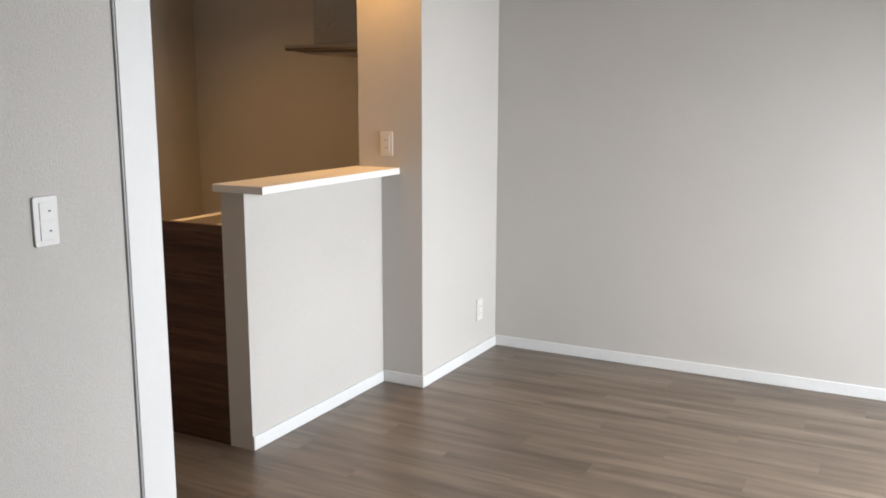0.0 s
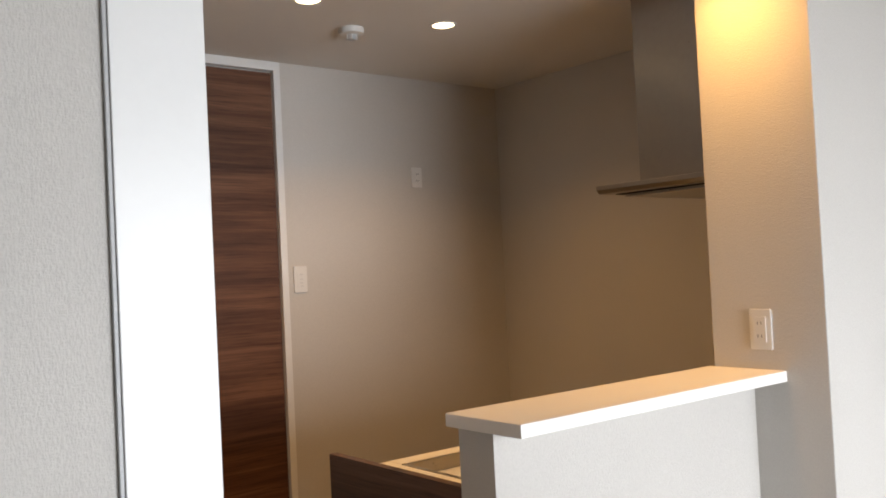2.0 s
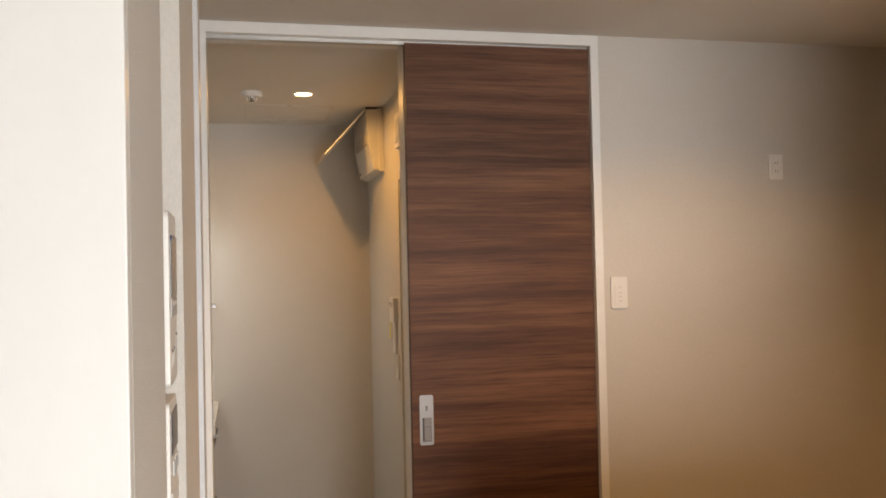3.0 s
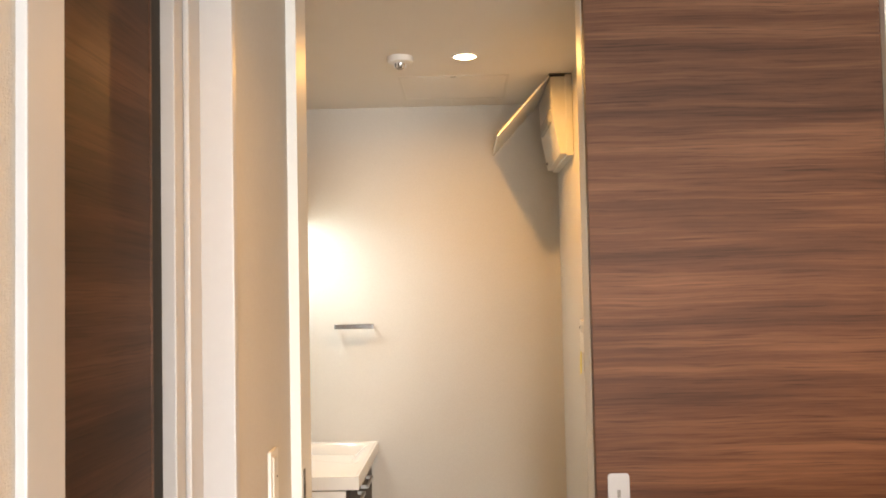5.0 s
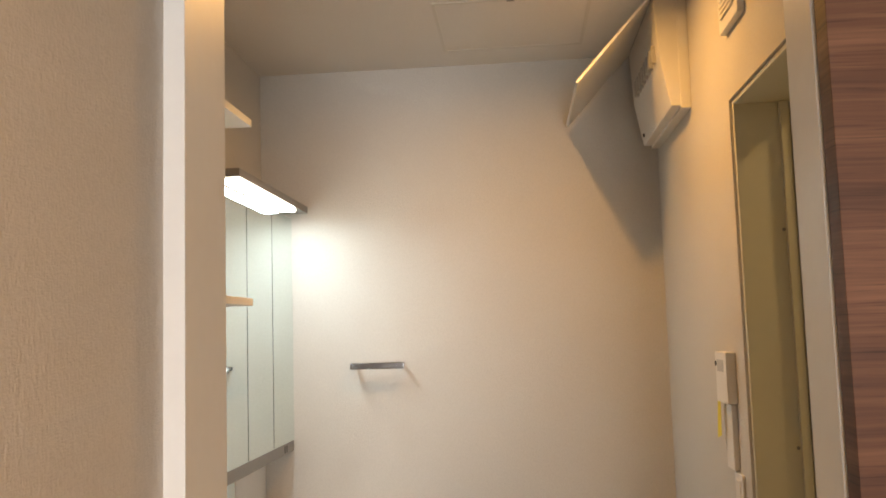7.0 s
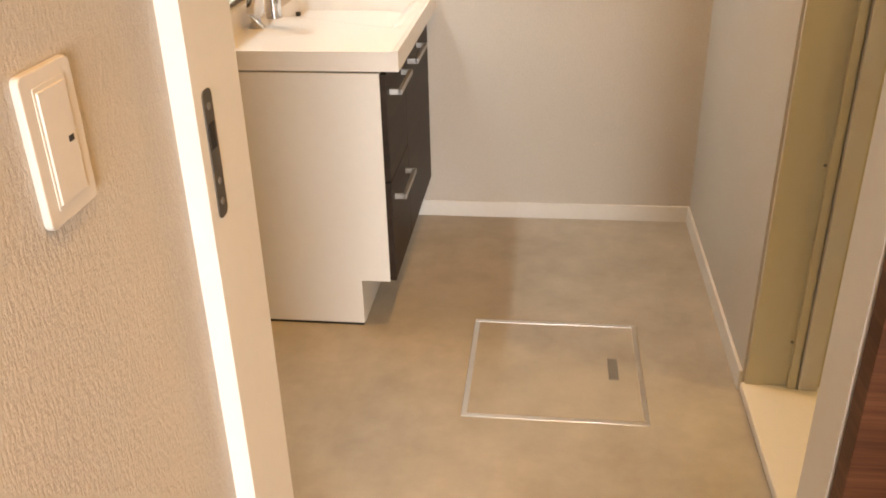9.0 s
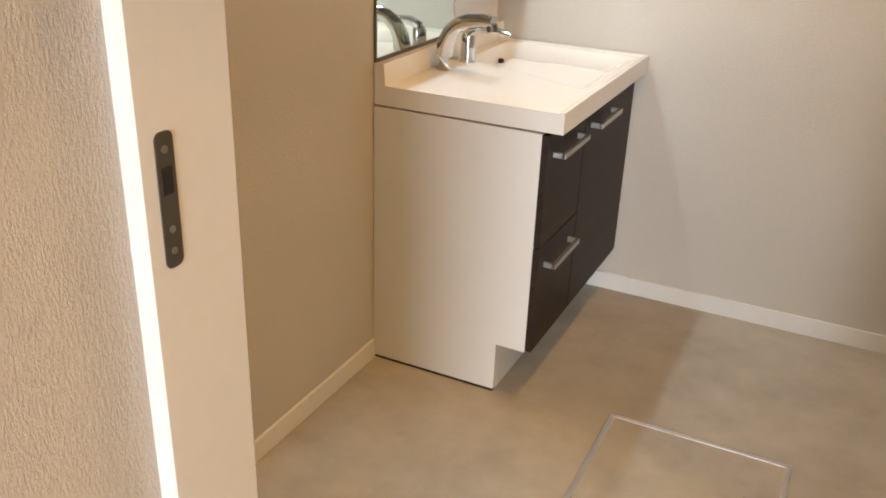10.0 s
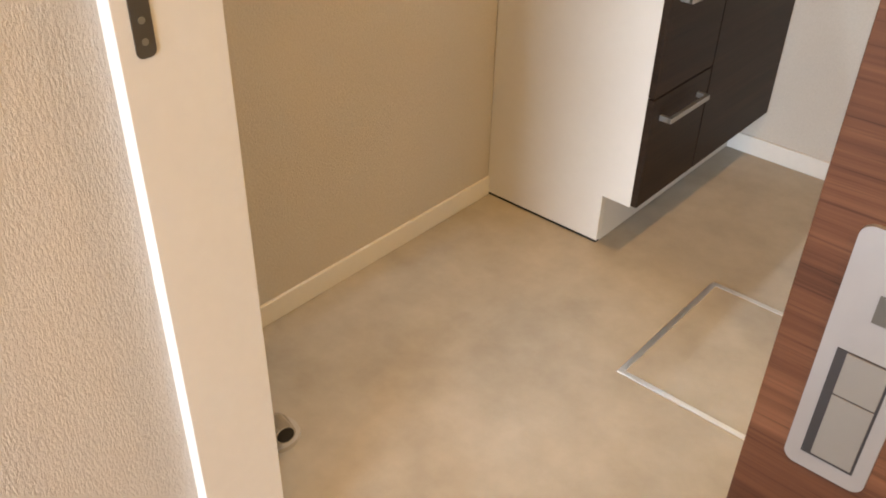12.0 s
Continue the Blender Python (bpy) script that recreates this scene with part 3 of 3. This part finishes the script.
def drawer(y0, y1, z0, z1, handle_y, parent):
    d = part("drawer_front", box(-0.106, -0.088, y0, y1, z0, z1, 0.0012), WOOD_VANITY, parent, "dark wenge-grain drawer front")
    zc = z1 - 0.057
    h0, h1 = handle_y - 0.098, handle_y + 0.098
    h = box(-0.066, -0.056, h0, h1, zc - 0.007, zc + 0.007, 0.001)
    box(-0.089, -0.058, h0, h0 + 0.010, zc - 0.007, zc + 0.007, 0.001, bm=h)
    box(-0.089, -0.058, h1 - 0.010, h1, zc - 0.007, zc + 0.007, 0.001, bm=h)
    part("handle", h, ALU, d, "satin metal bar handle")


drawer(3.718, 4.008, 0.452, 0.742, 3.858, van)
drawer(4.012, WF - 0.004, 0.152, 0.742, 4.158, van)
drawer(3.718, 4.008, 0.152, 0.448, 3.858, van)


def basin_mesh():
    """A square-rimmed basin whose bowl falls away in a smooth dish."""
    bm = bmesh.new()
    x0, x1, y0, y1 = WL + 0.002, VX, VY0 - 0.012, WF - 0.002
    n = 110
    grid = []

    def ease(s):
        s = max(0.0, min(1.0, s))
        return s * s * (3 - 2 * s)
    for i in range(n + 1):
        row = []
        for j in range(n + 1):
            x, y = x0 + (x1 - x0) * i / n, y0 + (y1 - y0) * j / n
            near = y - (4.125 - 0.48 * max(0.0, x + 0.42))     # the near side runs slanting to the front
            s = ease(near / (0.022 + 0.10 * max(0.0, x + 0.45))) * ease((WF - 0.034 - y) / 0.055) * ease((x + 0.500) / 0.030) * ease((-0.080 - x) / 0.19)
            z = VTOP - 0.150 * s
            if x < -0.535:
                z = VTOP + 0.055
            elif y > WF - 0.022 or (x > VX - 0.012):
                z = VTOP + 0.003
            row.append(bm.verts.new((x, y, z)))
        grid.append(row)
    for i in range(n):
        for j in range(n):
            bm.faces.new((grid[i][j], grid[i + 1][j], grid[i + 1][j + 1], grid[i][j + 1]))
    edge = [grid[i][0] for i in range(n + 1)] + [grid[n][j] for j in range(1, n + 1)] + [grid[i][n] for i in range(n - 1, -1, -1)] + [grid[0][j] for j in range(n - 1, 0, -1)]
    low = [bm.verts.new((v.co.x, v.co.y, VTOP - 0.050)) for v in edge]
    for k in range(len(edge)):
        m = (k + 1) % len(edge)
        bm.faces.new((edge[k], low[k], low[m], edge[m]))
    bm.faces.new(low)
    return bm


basin = part("basin", basin_mesh(), CERAMIC, van, "glossy white square washbasin with a low back ledge")
part("overflow_hole", tube((-0.490, 4.36, 0.752), (-0.478, 4.36, 0.752), 0.011, seg=20), BLACK, basin)
part("drain", lathe([(0.0005, 0.648), (0.022, 0.648), (0.022, 0.654), (0.0005, 0.654)], -0.38, 4.28), CHROME, basin)

tap = thing("basin_tap", "chrome swan-neck mixer tap with a lever", "tap", (-0.49, 4.03, VTOP))
TY = 3.978
arc = [(-0.495, TY, VTOP - 0.002), (-0.495, TY, 0.840), (-0.491, TY - 0.002, 0.874), (-0.476, TY - 0.006, 0.905), (-0.450, TY - 0.012, 0.929), (-0.415, TY - 0.020, 0.942), (-0.375, TY - 0.030, 0.948), (-0.338, TY - 0.038, 0.949)]
part("spout", pipe(arc, [0.026, 0.025, 0.024, 0.022, 0.020, 0.018, 0.0165, 0.0165], 20), CHROME, tap)
part("outlet", tube((-0.345, TY - 0.036, 0.942), (-0.342, TY - 0.036, 0.924), 0.0145, 0.0135), DARK_METAL, tap)
body = part("mixer_body", lathe([(0.0005, VTOP - 0.002), (0.024, VTOP - 0.002), (0.021, 0.84), (0.020, 0.872), (0.014, 0.884), (0.0005, 0.886)], -0.482, 4.105, 28), CHROME, tap)
part("lever", pipe([(-0.482, 4.105, 0.880), (-0.450, 4.103, 0.897), (-0.405, 4.100, 0.898), (-0.355, 4.097, 0.888)], [0.016, 0.013, 0.010, 0.007], 14), CHROME, body)

mir = thing("mirror_cabinet", "three-door mirror cabinet with a lit top light", "mirror cabinet", (-0.5, 4.12, 1.08))
MX, MY0 = -0.458, 3.745
part("carcass", box(WL + 0.001, MX - 0.006, MY0, WF - 0.001, 1.082, 1.872), WHITE_BOARD, mir)
# black sheet added so the gaps between mirror doors read as shaded
part("gap_shade", box(MX - 0.0058, MX - 0.0052, MY0 + 0.002, WF - 0.002, 1.10, 1.868), BLACK, mir)
ys = [MY0, 3.975, 4.240, WF - 0.001]
for y0, y1 in zip(ys, ys[1:]):
    part("mirror_door", box(MX - 0.005, MX, y0 + 0.003, y1 - 0.003, 1.100, 1.868), MIRROR, mir, "frameless mirror door", smooth=False)
part("lower_rail", box(WL + 0.001, MX - 0.002, MY0, WF - 0.001, 1.062, 1.099, 0.002), RAIL_GREY, mir, "grey lower rail")
for y in (4.37, 4.395):
    part("socket_slot", box(MX - 0.0025, MX - 0.001, y, y + 0.010, 1.070, 1.092), INK, mir)
light = part("light_bar", box(WL + 0.001, -0.400, MY0 - 0.01, WF - 0.002, 1.886, 1.910, 0.002), RAIL_GREY, mir, "grey light bar over the mirrors")
part("lamp_face", box(MX + 0.001, -0.408, MY0 + 0.02, WF - 0.14, 1.874, 1.8855, 0.002), MIRROR_LIGHT, light, "glowing cool white tube cover")
lamp("mirror_light_beam", "AREA", pose(-0.428, 4.06, 1.870), 4.3, (0.44, 0.69, 1.0), shape="RECTANGLE", size=0.045, size_y=0.56)
splash = thing("splash_panel", "dark-edged mirror splash panel above the washbasin", "splash panel", (WL, 4.1, 0.86))
part("panel", box(WL + 0.0005, WL + 0.006, 3.725, 4.16, 0.866, 1.061), MIRROR, splash)
part("edge", box(WL + 0.0005, WL + 0.007, 3.719, 3.725, 0.856, 1.061), DARK_METAL, splash)
part("edge", box(WL + 0.0005, WL + 0.008, 3.725, 4.16, 0.856, 0.866), DARK_METAL, splash)
part("panel", box(WL + 0.0005, WL + 0.006, 4.166, WF - 0.001, 0.856, 1.061), WHITE_BOARD, splash)
part("joint", box(WL + 0.0005, WL + 0.003, 4.16, 4.166, 0.856, 1.061), DARK_METAL, splash)

bar = thing("towel_bar", "short chrome towel bar on the far wall", "towel bar", (-0.154, WF, 1.352))
part("rail", box(-0.246, -0.062, 4.428, 4.440, 1.336, 1.358, 0.003), DARK_CHROME, bar)
for x in (-0.240, -0.078):
    part("bracket", box(x, x + 0.010, 4.440, WF, 1.341, 1.356, 0.002), DARK_CHROME, bar)

for z, lab in ((1.965, "white melamine shelf high on the washroom wall"), (1.530, "white melamine shelf at eye level on the washroom wall")):
    s = thing("wall_shelf", lab, "shelf", (-0.43, 3.2, z), group="washroom shelves")
    part("board", box(WL, -0.300, 2.85, 3.52, z, z + 0.018, 0.001), WHITE_BOARD, s)

# breaker box with its cover swung up
brk = thing("breaker_box", "white breaker box near the ceiling, cover hanging open", "breaker box", (0.80, 4.17, 2.06))
prof = [(0.828, 2.060), (0.774, 2.060), (0.748, 2.20), (0.738, 2.380), (0.828, 2.383)]
part("body", prism(prof, 1, 3.90, 4.44, 0.004), PLASTIC, brk)
part("back_plate", box(0.800, 0.8275, 3.893, 4.447, 2.052, 2.386, 0.002), PLASTIC, brk)
# dark strip stands in for the shade between box and ceiling
part("top_gap_shade", box(0.735, 0.827, 3.895, 4.43, 2.3865, 2.3915), DARK_METAL, brk)
part("cover", prism([(0.733, 2.384), (0.739, 2.380), (0.520, 2.137), (0.514, 2.142)], 1, 3.897, 4.443, 0.0012), PLASTIC, brk)
part("screw", tube((0.769, 4.38, 2.085), (0.764, 4.38, 2.085), 0.006, seg=12), INK, brk)
for k in range(8):
    part("breaker_switch", box(0.735, 0.752, 3.95 + k * 0.05, 3.975 + k * 0.05, 2.20, 2.25, 0.002), PLASTIC_GREY, brk)

vent = thing("wall_vent", "square white slatted vent on the wall", "vent", (WR, 3.385, 2.19), -90)
part("frame", prism(rounded(0.165, 0.165, 0.008), 1, -0.016, 0.0, 0.003), PLASTIC, vent, local=True)
part("opening", box(-0.056, 0.056, -0.0170, -0.0155, -0.056, 0.056), PLASTIC_GREY, vent, local=True)
for k in range(9):
    z = -0.050 + k * 0.0125
    part("slat", box(-0.056, 0.056, -0.0200, -0.0168, z - 0.0035, z + 0.0035), PLASTIC, vent, local=True)

rem = thing("bath_heater_remote", "white bath heater control with yellow tape tag", "control panel", (WR, 3.62, 1.33), -90)
part("housing", box(-0.055, 0.055, -0.024, 0.0, -0.062, 0.058, 0.003), PLASTIC, rem, local=True)
part("display", box(-0.030, 0.030, -0.0250, -0.0235, 0.012, 0.040), PLASTIC_GREY, rem, local=True)
part("button", tube((-0.045, -0.024, 0.030), (-0.045, -0.026, 0.030), 0.006, seg=14), INK, rem, local=True)
part("holder", box(-0.030, 0.040, -0.014, 0.0, -0.215, -0.064, 0.003), PLASTIC, rem, local=True)
part("tape_tag", prism([(-0.040, -0.060), (-0.012, -0.060), (-0.018, -0.140), (-0.060, -0.150)], 1, -0.0262, -0.0255), YELLOW, rem, "yellow tape tag", local=True)
wall_plate("light_switch", (WR, 3.575, 1.052), -90, 0.070, 0.118, "white plastic switch beside the bathroom door", "switch")

hatch = thing("ceiling_hatch", "flush square ceiling access panel with thin rim", "access hatch", (0.343, 4.11, CEIL))
b = box(0.113, 0.573, 3.893, 3.903, CEIL - 0.0025, CEIL - 0.0002)
box(0.113, 0.573, 4.318, 4.328, CEIL - 0.0025, CEIL - 0.0002, bm=b)
box(0.113, 0.123, 3.903, 4.318, CEIL - 0.0025, CEIL - 0.0002, bm=b)
box(0.563, 0.573, 3.903, 4.318, CEIL - 0.0025, CEIL - 0.0002, bm=b)
part("rim", b, RIM, hatch, "thin pale metal rim")
part("panel", box(0.125, 0.561, 3.905, 4.316, CEIL - 0.0012, CEIL - 0.0002), PAPER_CEIL, hatch)
part("catch", box(0.33, 0.352, 3.896, 3.901, CEIL - 0.0045, CEIL - 0.0025), DARK_METAL, hatch)

fh = thing("floor_hatch", "square floor hatch with aluminium rim, stone-print infill", "floor hatch", (0.36, 3.55, 0))
fx0, fx1, fy0, fy1, fw = 0.131, 0.590, 3.318, 3.774, 0.014
part("rim", box(fx0, fx1, fy0, fy0 + fw, 0.0, 0.003, 0.0008), ALU_BRIGHT, fh)
part("rim", box(fx0, fx1, fy1 - fw, fy1, 0.0, 0.003, 0.0008), ALU_BRIGHT, fh)
part("rim", box(fx0, fx0 + fw, fy0 + fw, fy1 - fw, 0.0, 0.003, 0.0008), ALU_BRIGHT, fh)
part("rim", box(fx1 - fw, fx1, fy0 + fw, fy1 - fw, 0.0, 0.003, 0.0008), ALU_BRIGHT, fh)
part("infill", box(fx0 + fw, fx1 - fw, fy0 + fw, fy1 - fw, 0.0, 0.0015), VINYL, fh, "stone-print vinyl infill")
part("lift_handle", box(0.500, 0.526, 3.502, 3.598, 0.0015, 0.003, 0.0005), RAIL_GREY, fh, "grey recessed lift handle")

# washing machine drain elbow by the door
drain = thing("drain_elbow", "chrome washing machine drain elbow on the floor", "drain", (-0.24, 2.68, 0))
part("elbow", pipe([(-0.262, 2.680, 0.0), (-0.262, 2.680, 0.035), (-0.257, 2.677, 0.052), (-0.245, 2.672, 0.062), (-0.212, 2.663, 0.062)], 0.022, 16), CHROME, drain)
part("opening", lathe([(0.0005, 0.0), (0.0175, 0.0), (0.0175, 0.001), (0.0005, 0.001)], 0, 0), BLACK, drain, "dark open pipe end", local=True).matrix_basis = Matrix.Translation((0.0282, -0.0170, 0.062)) @ Matrix.Rotation(radians(-17), 4, "Z") @ Matrix.Rotation(radians(90), 4, "Y")
part("flange", lathe([(0.0005, 0.0), (0.05, 0.0), (0.048, 0.008), (0.024, 0.010), (0.0005, 0.010)], -0.275, 2.685), PLASTIC_GREY, drain)

# bathroom doorway and what shows of the bathroom
bf = thing("bathroom_door_frame", "cream metal frame of the bathroom doorway", "door frame", (0.89, 3.1, 0), kind="structure")
part("jamb", box(WR + 0.006, WR + 0.195, DY1 - 0.012, DY1 + 0.0, 0, DZ, 0.003), BATH_PANEL, bf)
part("jamb", box(WR + 0.006, WR + 0.195, DY0, DY0 + 0.012, 0, DZ, 0.003), BATH_PANEL, bf)
part("head", box(WR + 0.006, WR + 0.195, DY0 + 0.012, DY1 - 0.012, DZ - 0.012, DZ, 0.003), BATH_PANEL, bf)
part("door_stop", box(WR + 0.105, WR + 0.125, DY1 - 0.024, DY1 - 0.012, 0.03, DZ - 0.012, 0.002), BATH_PANEL, bf)
part("sill", box(WR - 0.004, WR + 0.21, DY0, DY1, 0.0, 0.030, 0.006), WHITE_BOARD, bf)
part("track_strip", box(WR + 0.130, WR + 0.175, DY1 - 0.030, DY1 - 0.012, 0.03, DZ - 0.012, 0.003), WHITE_TRIM, bf)
for z in (0.16, 0.62, 1.18, 1.66):
    part("screw", tube((WR + 0.100, DY1 - 0.0125, z), (WR + 0.100, DY1 - 0.0145, z), 0.004, seg=10), RAIL_GREY, bf)
bd = thing("bathroom_door", "cream framed bathroom folding door, folded open", "door", (1.17, 2.77, 0.03))
for y0 in (2.736, 2.768):
    b = box(1.005, 1.033, y0, y0 + 0.024, 0.031, DZ - 0.037, 0.003)
    box(1.332, 1.360, y0, y0 + 0.024, 0.031, DZ - 0.037, 0.003, bm=b)
    box(1.033, 1.332, y0, y0 + 0.024, 0.031, 0.095, bm=b)
    box(1.033, 1.332, y0, y0 + 0.024, DZ - 0.09, DZ - 0.037, bm=b)
    f = part("door_frame", b, BATH_PANEL, bd)
    part("pane", box(1.033, 1.332, y0 + 0.010, y0 + 0.014, 0.095, DZ - 0.09), FROST, f, "frosted translucent pane")

# bathroom wash counter with its tap, just inside the doorway
wc = thing("bath_counter", "cream bathroom counter with a white shelf top", "bath counter", (1.5, 3.9, -0.02))
part("apron", box(1.02, BX - 0.002, 3.70, WF - 0.002, 0.03, 0.372, 0.006), BATH_PANEL, wc)
part("foot_gap", box(1.03, BX - 0.004, 3.712, WF - 0.004, -0.02, 0.03), DARK_METAL, wc, "dark shadow gap at the foot")
part("shelf_top", box(1.01, BX - 0.002, 3.685, WF - 0.002, 0.376, 0.398, 0.006), CERAMIC, wc)
bt = thing("bath_tap", "chrome bath mixer tap on the counter", "tap", (1.17, 3.78, 0.398))
part("bar", tube((1.06, 3.78, 0.452), (1.30, 3.78, 0.452), 0.020, seg=18), DARK_CHROME, bt)
for x in (1.09, 1.27):
    part("foot", tube((x, 3.78, 0.397), (x, 3.78, 0.440), 0.014, seg=14), CHROME, bt)
for x in (1.045, 1.315):
    part("knob", tube((x - 0.020, 3.78, 0.452), (x + 0.020, 3.78, 0.452), 0.027, 0.024, seg=16), CHROME, bt)
lamp("bathroom_lamp", "AREA", pose(1.60, 3.22, CEIL - 0.02), 5.5, (1.0, 0.76, 0.42), size=0.12)

# living floor planks, laid along y
PW, PL = 0.150, 0.90
gap = 0.00015
plank_data = mesh("plank", box(-PW / 2 + gap, PW / 2 - gap, -PL / 2 + gap, PL / 2 - gap, -0.010, 0.0), FLOOR_WOOD)
cols = int((XR + 0.1 - (XW - 0.1)) / PW) + 1
far = bmesh.new()
for i in range(cols):
    x = XW - 0.1 + PW * (i + 0.5)
    y = YW - 0.1 + (i * 0.37 % 1.0) * PL - PL / 2
    while y - PL / 2 < YB + 0.04:
        y0, y1 = max(y - PL / 2, YW - 0.11), min(y + PL / 2, YB + 0.045)
        inside = y - PL / 2 > YW - 0.1 and y + PL / 2 < YB + 0.045
        if inside and -0.6 < x and y > -2.6:
            p = new("plank", plank_data)
            p.location = (x, y, 0)
            p.parent = floor
        elif y1 - y0 > 0.01:
            box(x - PW / 2 + gap, x + PW / 2 - gap, y0 + gap, y1 - gap, -0.010, 0.0, bm=far)
        y += PL
rest = part("planks", far, FLOOR_WOOD, floor, smooth=False)
tagged(rest, kind="stuff")
